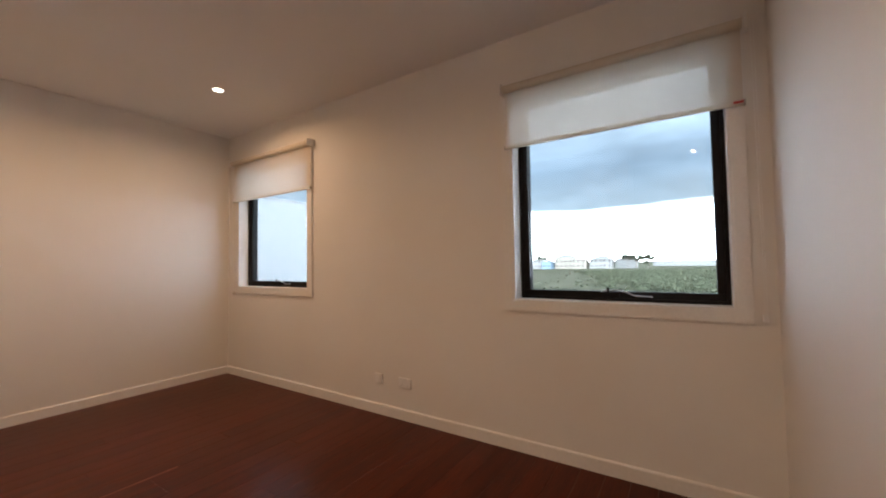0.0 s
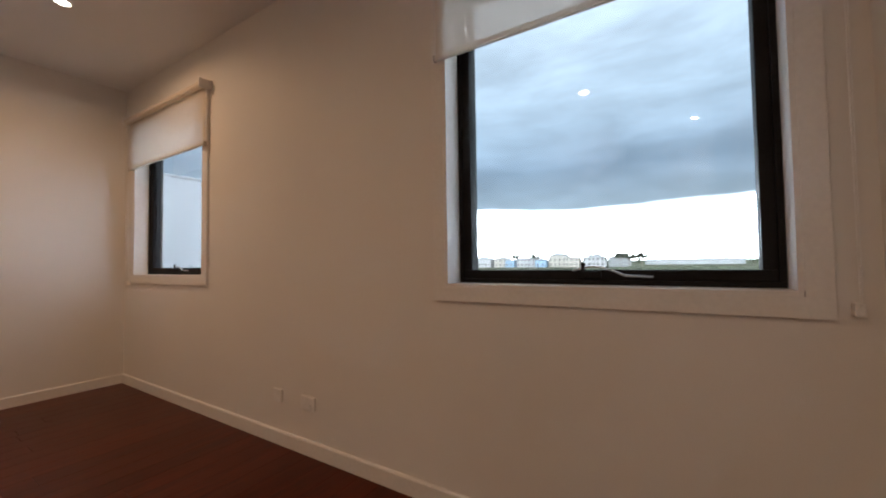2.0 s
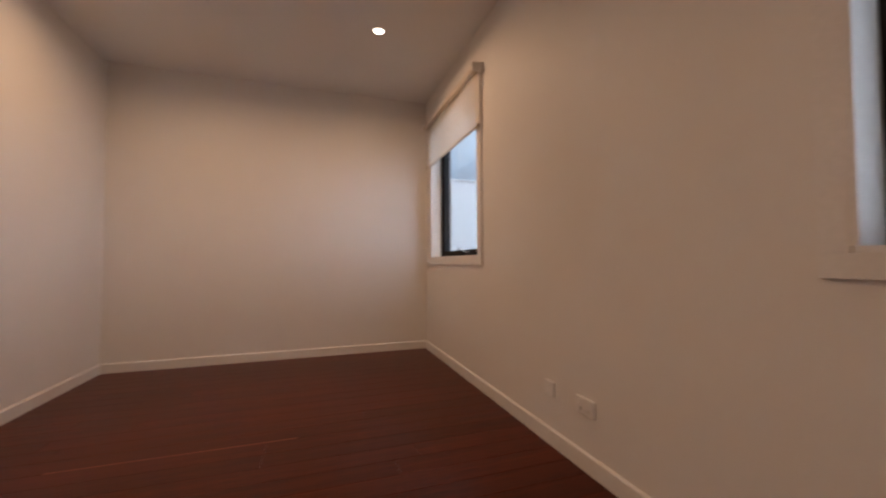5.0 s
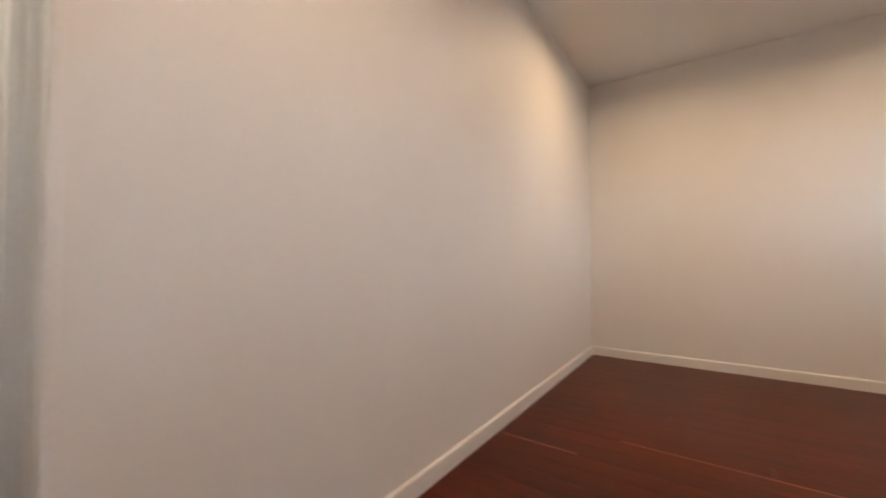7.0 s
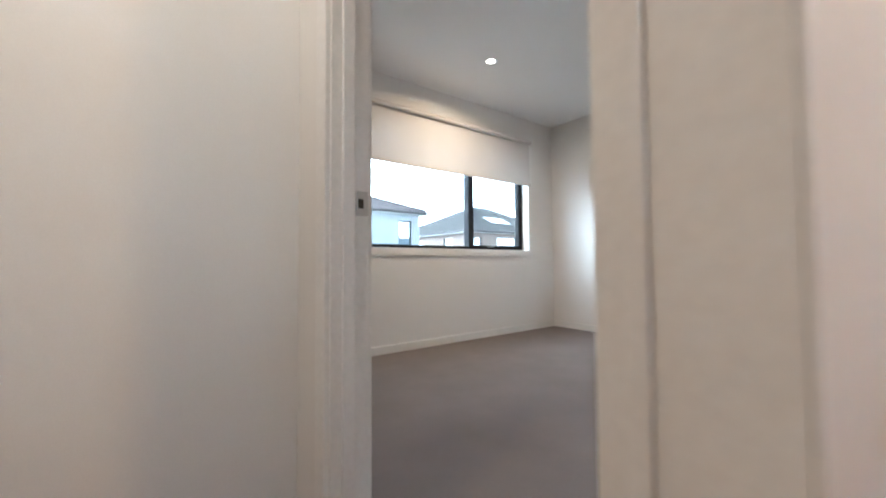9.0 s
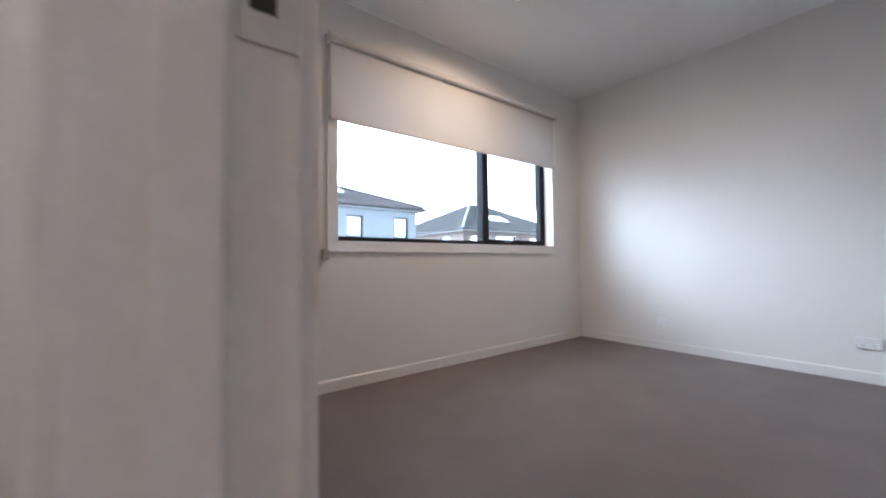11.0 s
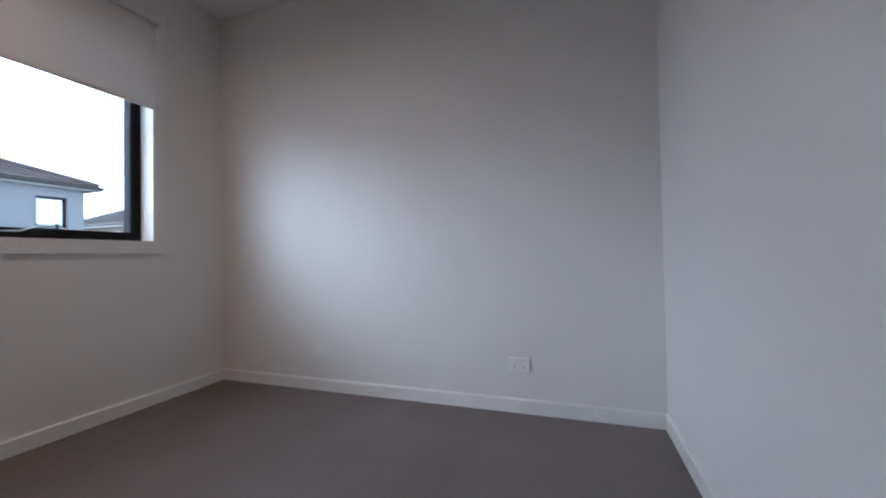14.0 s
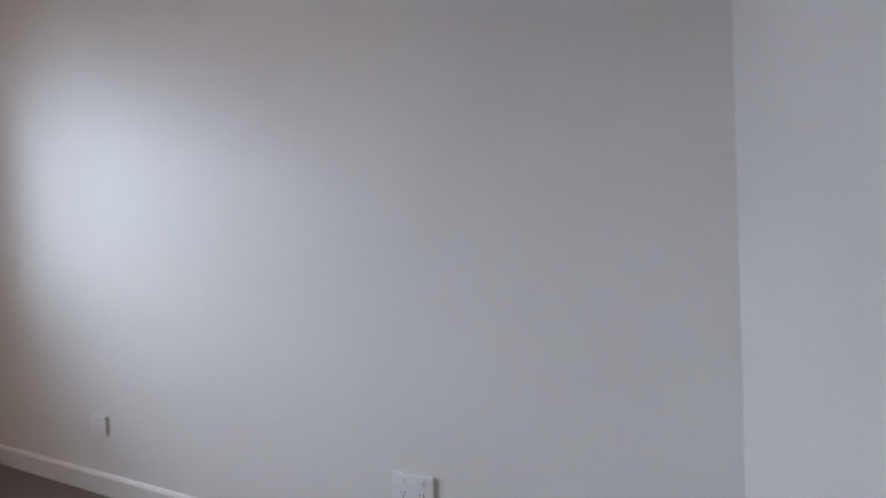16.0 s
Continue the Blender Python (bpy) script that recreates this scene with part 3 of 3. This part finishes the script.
def tiled_slope(name, a, b, c, d, mat, parent, label, rows_n, cols_n):
    """Roof slope a-b (eave) to d-c (ridge), with stepped tile courses and rolled tiles."""
    a, b, c, d = (Vector(p) for p in (a, b, c, d))
    nrm = (b - a).cross(d - a).normalized()
    if nrm.z < 0:
        nrm = -nrm
    verts, faces = [], []
    for r in range(rows_n):
        f0, f1 = r / rows_n, (r + 1) / rows_n
        l0, r0, l1, r1 = a.lerp(d, f0), b.lerp(c, f0), a.lerp(d, f1), b.lerp(c, f1)
        m = max(2, int(cols_n * (r0 - l0).length / max((b - a).length, 1e-6)))
        for k in range(m):
            # each tile: a shallow roll with a drop to the course below
            base = len(verts)
            for j, up in ((0, 0.0), (0.30, 0.022), (0.62, 0.0), (0.97, 0.006)):
                g = min(1.0, (k + j + (0.5 if r % 2 else 0.0)) / (m + 0.5))
                verts.append(l0.lerp(r0, g) + nrm * (0.042 + up))
                verts.append(l1.lerp(r1, g) + nrm * (0.006 + up))
                verts.append(l0.lerp(r0, g) - nrm * 0.01)
            for j in range(3):
                q = base + 3 * j
                faces.append((q, q + 3, q + 4, q + 1))
                faces.append((q, q + 2, q + 5, q + 3))
    # closed deck under the tiles
    deck = [p - nrm * 0.012 for p in ((a, b, c) if (c - d).length < 1e-4 else (a, b, c, d))]
    faces.append(tuple(range(len(verts), len(verts) + len(deck))))
    verts += deck
    me = bpy.data.meshes.new(name)
    me.from_pydata([tuple(v) for v in verts], [], faces)
    me.materials.append(mat)
    ob = new(name, me)
    ob.parent = parent
    ob.matrix_parent_inverse = parent.matrix_basis.inverted()
    return tagged(ob, label)


def hip_house(x1, y0, y1, depth, z_eave, pitch, wall_mat, roof_mat, label, wins, recess=None, panels=(), side_wins=(), over=0.45, cap=None):
    """A two-storey house with its front at x = x1 facing +x and a hip roof; wins: (y0, y1, z0, z1) in the front."""
    x0 = x1 - depth
    h = root("house", (x0 + x1) / 2, (y0 + y1) / 2, -3.05, label, "house", "neighbouring houses")
    holes = list(wins) + ([recess] if recess else [])
    w = wall("front_wall", "y", x1 - 0.25, x1, y0, y1, -3.05, z_eave, holes, wall_mat, "")
    bodies = [w]
    bm = bmesh.new()
    for dims in ((x0, x1 - 0.25, y1 - 0.25, y1, -3.05, z_eave), (x0, x0 + 0.25, y0, y1 - 0.25, -3.05, z_eave)):
        box(bm, *dims)
    bodies.append(part("side_wall", bm, wall_mat, h))
    sh = [(a, b, c, d) for a, b, c, d in side_wins]
    sw = wall("south_wall", "x", y0 - 0.0, y0 + 0.25, x0 + 0.25, x1 - 0.25, -3.05, z_eave, sh, wall_mat, "")
    bodies.append(sw)
    for o in (w, sw):
        for key in ("label", "category", "kind"):
            if key in o:
                del o[key]
        o.parent = h
        o.matrix_parent_inverse = h.matrix_basis.inverted()
    ex0, ex1, ey0, ey1 = x0 - over, x1 + over, y0 - over, y1 + over
    half = (ex1 - ex0) / 2
    zr = z_eave + half * math.tan(radians(pitch))
    xr = (ex0 + ex1) / 2
    ra, rb = (xr, ey0 + half, zr), (xr, ey1 - half, zr)
    rn = int(half / math.cos(radians(pitch)) / 0.33)
    tiled_slope("roof_front", (ex1, ey0, z_eave), (ex1, ey1, z_eave), rb, ra, roof_mat, h, "concrete roof tiles", rn, int((ey1 - ey0) / 0.32))
    tiled_slope("roof_back", (ex0, ey0, z_eave), (ex0, ey1, z_eave), rb, ra, roof_mat, h, "concrete roof tiles", 6, 20)
    tiled_slope("roof_end", (ex0, ey0, z_eave), (ex1, ey0, z_eave), ra, ra, roof_mat, h, "concrete roof tiles", rn, int(2 * half / 0.32))
    tiled_slope("roof_end", (ex0, ey1, z_eave), (ex1, ey1, z_eave), rb, rb, roof_mat, h, "concrete roof tiles", rn, int(2 * half / 0.32))
    bm = bmesh.new()
    for p, q in (((ex1, ey0, z_eave), ra), ((ex1, ey1, z_eave), rb), ((ex0, ey0, z_eave), ra), ((ex0, ey1, z_eave), rb), (ra, rb)):
        rod(bm, Vector(p) + Vector((0, 0, 0.05)), Vector(q) + Vector((0, 0, 0.04)), 0.085, None, 8)
    part("ridge_capping", bm, cap or roof_mat, h, "ridge capping tiles")
    bm = bmesh.new()
    box(bm, ex0, ex1, ey0, ey1, z_eave - 0.05, z_eave - 0.02)
    part("soffit", bm, FASCIA, h, "pale eave lining")
    bm = bmesh.new()
    for dims in ((ex1 - 0.02, ex1 + 0.10, ey0 - 0.1, ey1 + 0.1, z_eave - 0.07, z_eave + 0.02), (ex0, ex1 - 0.02, ey0 - 0.10, ey0 + 0.02, z_eave - 0.10, z_eave + 0.02), (ex0, ex1 - 0.02, ey1 - 0.02, ey1 + 0.10, z_eave - 0.10, z_eave + 0.02)):
        box(bm, *dims)
    part("gutter", bm, GUTTER, h, "dark metal gutter")
    bm = bmesh.new()
    for dims in ((ex1 - 0.06, ex1 - 0.021, ey0, ey1, z_eave - 0.12, z_eave - 0.06), (ex0, ex1 - 0.06, ey0 + 0.021, ey0 + 0.06, z_eave - 0.17, z_eave - 0.06)):
        box(bm, *dims)
    part("fascia", bm, FASCIA, h, "pale painted fascia")

    def pane_at(along, c, s, a, b, z0, z1, mat):
        wn = bmesh.new()
        f = 0.05
        for dd in ((a, b, z0, z0 + f), (a, b, z1 - f, z1), (a, a + f, z0 + f, z1 - f), (b - f, b, z0 + f, z1 - f)):
            lo, hi = sorted((c - s * 0.16, c - s * 0.08))
            box(wn, *((lo, hi, dd[0], dd[1]) if along == "y" else (dd[0], dd[1], lo, hi)), dd[2], dd[3])
        fo = part("window", wn, mat, h, "window frame")
        lo, hi = sorted((c - s * 0.125, c - s * 0.115))
        boxpart("pane", (lo, hi, a + f, b - f, z0 + f, z1 - f) if along == "y" else (a + f, b - f, lo, hi, z0 + f, z1 - f), HOUSEGLASS, fo, "reflecting window glass")

    for a, b, c, d in wins:
        pane_at("y", x1, 1, a, b, c, d, BLACK)
    for a, b, c, d in side_wins:
        pane_at("x", y0, -1, a, b, c, d, FASCIA)
    if recess:
        a, b, c, d = recess
        bm = bmesh.new()
        for dims in ((x1 - 1.25, x1 - 1.2, a - 0.1, b + 0.1, c, d), (x1 - 1.2, x1 - 0.25, a - 0.1, a, c, d), (x1 - 1.2, x1 - 0.25, b, b + 0.1, c, d), (x1 - 1.2, x1 - 0.25, a, b, d, d + 0.1), (x1 - 1.2, x1 - 0.25, a, b, c - 0.1, c)):
            box(bm, *dims)
        part("balcony_recess", bm, wall_mat, h, "shaded balcony recess")
        pane_at("y", x1 - 1.05, 1, a + 0.30, a + 1.00, c, d - 0.22, FASCIA)
    for a, b, t0, t1 in panels:
        # a solar collector lying on the front slope
        sl = math.tan(radians(pitch))
        c = math.cos(radians(pitch))
        pts = []
        for f in (t0, t1):
            for u in (a, b):
                pts.append(Vector((ex1 - f * c, u, z_eave + f * c * sl)))
        nrm = Vector((math.sin(radians(pitch)), 0, c))
        bm = bmesh.new()
        vs = [bm.verts.new(p + nrm * 0.12) for p in pts] + [bm.verts.new(p + nrm * 0.20) for p in pts]
        for f in ((0, 1, 3, 2), (4, 5, 7, 6), (0, 1, 5, 4), (2, 3, 7, 6), (0, 2, 6, 4), (1, 3, 7, 5)):
            bm.faces.new([vs[i] for i in f])
        bmesh.ops.recalc_face_normals(bm, faces=bm.faces)
        part("solar_panel", bm, SOLAR, h, "glossy solar panel")
    return h


hip_house(-16.83, -1.8, 9.95, 6.7, 3.05, 22.0, RENDER, TILE, "grey rendered two-storey house with a tiled hip roof",
          [(3.30, 4.34, 1.2, 2.65), (6.88, 7.55, 1.3, 2.66), (8.90, 9.57, 1.3, 2.68)], recess=(5.08, 6.34, 0.4, 2.92),
          panels=((5.08, 6.02, 0.95, 2.70), (6.18, 7.08, 1.0, 2.70)), over=0.22)
hip_house(-21.97, 16.9, 28.0, 9.6, 2.99, 25.5, BRICK, TILE2, "brown brick two-storey house with a grey tiled hip roof",
          [(17.57, 18.35, 1.6, 2.6), (19.84, 21.8, 1.6, 2.65), (23.4, 24.7, 1.6, 2.6)], panels=((20.3, 22.2, 1.4, 2.6),), side_wins=((-24.4, -23.4, 1.6, 2.6), (-27.9, -27.0, 1.6, 2.6)), over=0.32, cap=RENDER)

# the next townhouse steps forward of the window wall
nb = root("townhouse_wing", 2.9, 16.0, -3.05, "pale clad wing of the adjoining townhouse", "house", "neighbouring houses")
bm = bmesh.new()
box(bm, 0.245, 5.65, 11.0, 22.0, -3.05, 3.22)
part("wall", bm, WHITEWALL, nb, "pale wall cladding")
bm = bmesh.new()
box(bm, 0.245, 5.68, 10.97, 22.0, 3.222, 3.27)
part("parapet_cap", bm, WHITEWALL, nb, "pale metal parapet capping")


# far buildings across the scrub
def far_building(x, y, w, d, hgt, mat, label, roof="flat", floors=2):
    b = root("far_building", x, y, -3.05, label, "building", "distant buildings")
    boxpart("wall", (x - d / 2, x + d / 2, y - w / 2, y + w / 2, -3.05, -3.05 + hgt), mat, b, bevel=0.05)
    bm = bmesh.new()
    if roof == "flat":
        box(bm, x - d / 2 - 0.4, x + d / 2 + 0.4, y - w / 2 - 0.4, y + w / 2 + 0.4, -3.05 + hgt, -3.05 + hgt + 0.35)
    else:
        z = -3.05 + hgt
        v = [bm.verts.new(p) for p in ((x - d / 2 - 0.5, y - w / 2 - 0.5, z), (x + d / 2 + 0.5, y - w / 2 - 0.5, z), (x + d / 2 + 0.5, y + w / 2 + 0.5, z), (x - d / 2 - 0.5, y + w / 2 + 0.5, z), (x, y - w / 2 + d / 2, z + d * 0.22), (x, y + w / 2 - d / 2, z + d * 0.22))]
        for f in ((0, 1, 4), (1, 2, 5, 4), (2, 3, 5), (3, 0, 4, 5), (0, 1, 2, 3)):
            bm.faces.new([v[i] for i in f])
    part("roof", bm, ROOFFAR, b, "pale metal roof")
    n = max(2, int(w / 2.4))
    for k in range(n):
        for fl in range(floors):
            u = y - w / 2 + (k + 0.5) * w / n
            z = -3.05 + 1.0 + fl * 2.9
            if z + 1.4 < -3.05 + hgt:
                boxpart("window", (x - d / 2 - 0.06, x - d / 2 - 0.01, u - 0.5, u + 0.5 + 0.25 * (k % 2), z, z + 1.3), DARK, b, "dark window")


rnd = random.Random(4)
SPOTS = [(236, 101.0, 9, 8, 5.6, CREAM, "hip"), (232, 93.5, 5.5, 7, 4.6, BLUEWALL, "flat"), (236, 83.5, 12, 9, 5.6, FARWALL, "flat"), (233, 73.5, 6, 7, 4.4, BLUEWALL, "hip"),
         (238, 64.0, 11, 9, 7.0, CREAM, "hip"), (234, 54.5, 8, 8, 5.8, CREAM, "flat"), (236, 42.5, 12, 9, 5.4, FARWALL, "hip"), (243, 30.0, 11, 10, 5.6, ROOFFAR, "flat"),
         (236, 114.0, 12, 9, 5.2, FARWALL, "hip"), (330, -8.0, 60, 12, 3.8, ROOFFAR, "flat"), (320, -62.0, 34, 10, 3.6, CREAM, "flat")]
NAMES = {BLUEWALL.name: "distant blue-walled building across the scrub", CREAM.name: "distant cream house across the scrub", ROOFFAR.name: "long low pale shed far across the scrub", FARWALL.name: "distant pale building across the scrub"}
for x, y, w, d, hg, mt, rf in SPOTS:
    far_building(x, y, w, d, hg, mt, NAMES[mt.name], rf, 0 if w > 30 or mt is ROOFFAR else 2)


def leaf_cloud(name, centres, per, leaf, parent, label, seed, kind=""):
    """Many small bent leaf sprays scattered through a set of clumps (x, y, z, radius)."""
    r = np.random.RandomState(seed)
    verts, faces = [], []
    for cx, cy, cz, rad in centres:
        for _ in range(per):
            d = r.normal(size=3)
            d /= np.linalg.norm(d)
            p = np.array((cx, cy, cz)) + d * rad * r.uniform(0.45, 1.0) * np.array((1, 1, 0.75))
            a, b = r.normal(size=3), r.normal(size=3)
            a /= np.linalg.norm(a)
            b = np.cross(a, b)
            b /= np.linalg.norm(b)
            s = leaf * r.uniform(0.6, 1.3)
            k = len(verts)
            verts += [tuple(p - a * s), tuple(p + b * s * 0.5), tuple(p + a * s), tuple(p - b * s * 0.5)]
            faces.append((k, k + 1, k + 2, k + 3))
    me = bpy.data.meshes.new(name)
    me.from_pydata(verts, [], faces)
    me.materials.append(LEAF)
    ob = new(name, me)
    if parent is not None:
        ob.parent = parent
        ob.matrix_parent_inverse = parent.matrix_basis.inverted()
    return tagged(ob, label, kind=kind)


def gum_tree(x, y, hgt, seed, spread=1.0):
    r = random.Random(seed)
    t = root("tree", x, y, -3.05, "distant spreading gum tree on the skyline", "tree", "distant trees")
    bm = bmesh.new()
    top = Vector((x + r.uniform(-0.5, 0.5), y + r.uniform(-0.5, 0.5), -3.05 + hgt * 0.5))
    rod(bm, (x, y, -3.1), top, 0.28, 0.18, 8)
    clumps = []
    for k in range(11):
        an = k * 0.571 + r.uniform(-0.25, 0.25)
        ln = hgt * r.uniform(0.10, 0.36) * spread
        tip = top + Vector((math.cos(an) * ln, math.sin(an) * ln, hgt * r.uniform(0.16, 0.42)))
        rod(bm, top, tip, 0.12, 0.04, 6)
        for _ in range(3):
            clumps.append((tip.x + r.uniform(-0.7, 0.7), tip.y + r.uniform(-0.7, 0.7), tip.z + r.uniform(-0.5, 0.4), hgt * r.uniform(0.06, 0.12)))
        q = top.lerp(tip, 0.65)
        clumps.append((q.x, q.y, q.z + 0.3, hgt * r.uniform(0.05, 0.09)))
    part("trunk", bm, BARK, t, "grey branching trunk")
    leaf_cloud("crown", clumps, 170, 0.24, t, "open dull green crown", seed)


for k, (x, y, hg) in enumerate(((246, 96.0, 9.4), (246, 81.5, 8.6), (246, 45.0, 8.0), (229, 27.5, 8.2), (229, 23.5, 7.4), (226, 17.0, 8.0), (246, 124, 8.4))):
    gum_tree(x, y, hg, 20 + k, 1.3)

# low scrub on the open land
rs = np.random.RandomState(7)
clumps = []
for _ in range(1900):
    x = 45 + 120 * rs.rand() ** 1.3
    edge = 0.10 * x + 0.0009 * x * x
    if rs.rand() < 0.93:
        y = rs.uniform(-60, edge + 3 * rs.rand() ** 2)
        rad = rs.uniform(0.35, 1.1) * (1.0 + 0.9 * rs.rand() ** 3) * (0.55 + 0.45 * max(0.0, min(1.0, (edge - y) / 9.0))) * (1.9 if rs.rand() < 0.06 and y < edge - 4 else 1.0)
    else:
        y = edge + 14 * rs.rand() ** 2
        rad = rs.uniform(0.06, 0.24)
    clumps.append((x, y, -3.05 + rad * 0.5, rad))
leaf_cloud("scrub", clumps, 110, 0.20, None, "low dull green scrub covering open land", 11, "stuff")
scrub = bpy.data.objects["scrub"]
tagged(scrub, category="scrub")
band = [(rs.uniform(330, 420), y + rs.uniform(-6, 6), -1.8 + rs.uniform(-0.6, 1.2), rs.uniform(2.5, 4.5)) for y in range(-420, 560, 5)]
leaf_cloud("far_woods", band, 60, 1.1, None, "thin line of far woods on the horizon", 12, "stuff")
tagged(bpy.data.objects["far_woods"], category="woods")

# ---------------------------------------------------------------- floorboards
PLANK_W, GAP = 0.130, 0.0008
plank_meshes = {}


def plank_mesh(length, width):
    key = (round(length, 3), round(width, 3))
    if key not in plank_meshes:
        bm = bmesh.new()
        box(bm, 0, key[0] - GAP, 0, key[1] - GAP, -0.016, 0.0)
        bmesh.ops.bevel(bm, geom=[e for e in bm.edges if all(v.co.z > -0.001 for v in e.verts)], offset=0.0008, segments=1, affect="EDGES")
        plank_meshes[key] = mesh_from("plank", bm, WOOD)
    return plank_meshes[key]


floor = root("floor", -1.45, 2.6, 0, "dark red-brown polished timber floorboards", "floor", kind="structure")
prnd = random.Random(2)


def lay(x0, x1, y0, y1):
    y = y0
    while y < y1 - 0.01:
        w = min(PLANK_W, y1 - y)
        x = x0
        first = True
        while x < x1 - 0.001:
            ln = prnd.choice((0.9, 1.2, 1.5, 1.8, 2.1))
            if first:
                ln *= prnd.choice((0.35, 0.6, 0.85, 1.0))
            if x1 - (x + ln) < 0.3:
                ln = x1 - x
            ob = new("plank", plank_mesh(ln, w))
            ob.matrix_basis = Matrix.Translation((x, y, 0))
            ob.parent = floor
            ob.matrix_parent_inverse = floor.matrix_basis.inverted()
            x += ln
            first = False
        y += w


lay(R1_X, 0.0, R1_Y0, R1_Y1)
lay(HALL_X0, R1_X - 0.0005, HALL_Y0, HALL_Y1 + 0.058)


# pale worn lines where boards have opened
WORN = material("worn_board_edge", (0.33, 0.10, 0.036), 0.45, second=(0.16, 0.04, 0.015), scale=6, fine=40, amount=0.9, stretch=(0.6, 9, 9))
for x0, x1, y in ((-2.30, -1.24, 3.2055), (-2.85, -2.45, 2.9455)):
    boxpart("worn_edge", (x0, x1, y - 0.004, y + 0.005, -0.004, 0.0009), WORN, floor, "pale worn board edge")
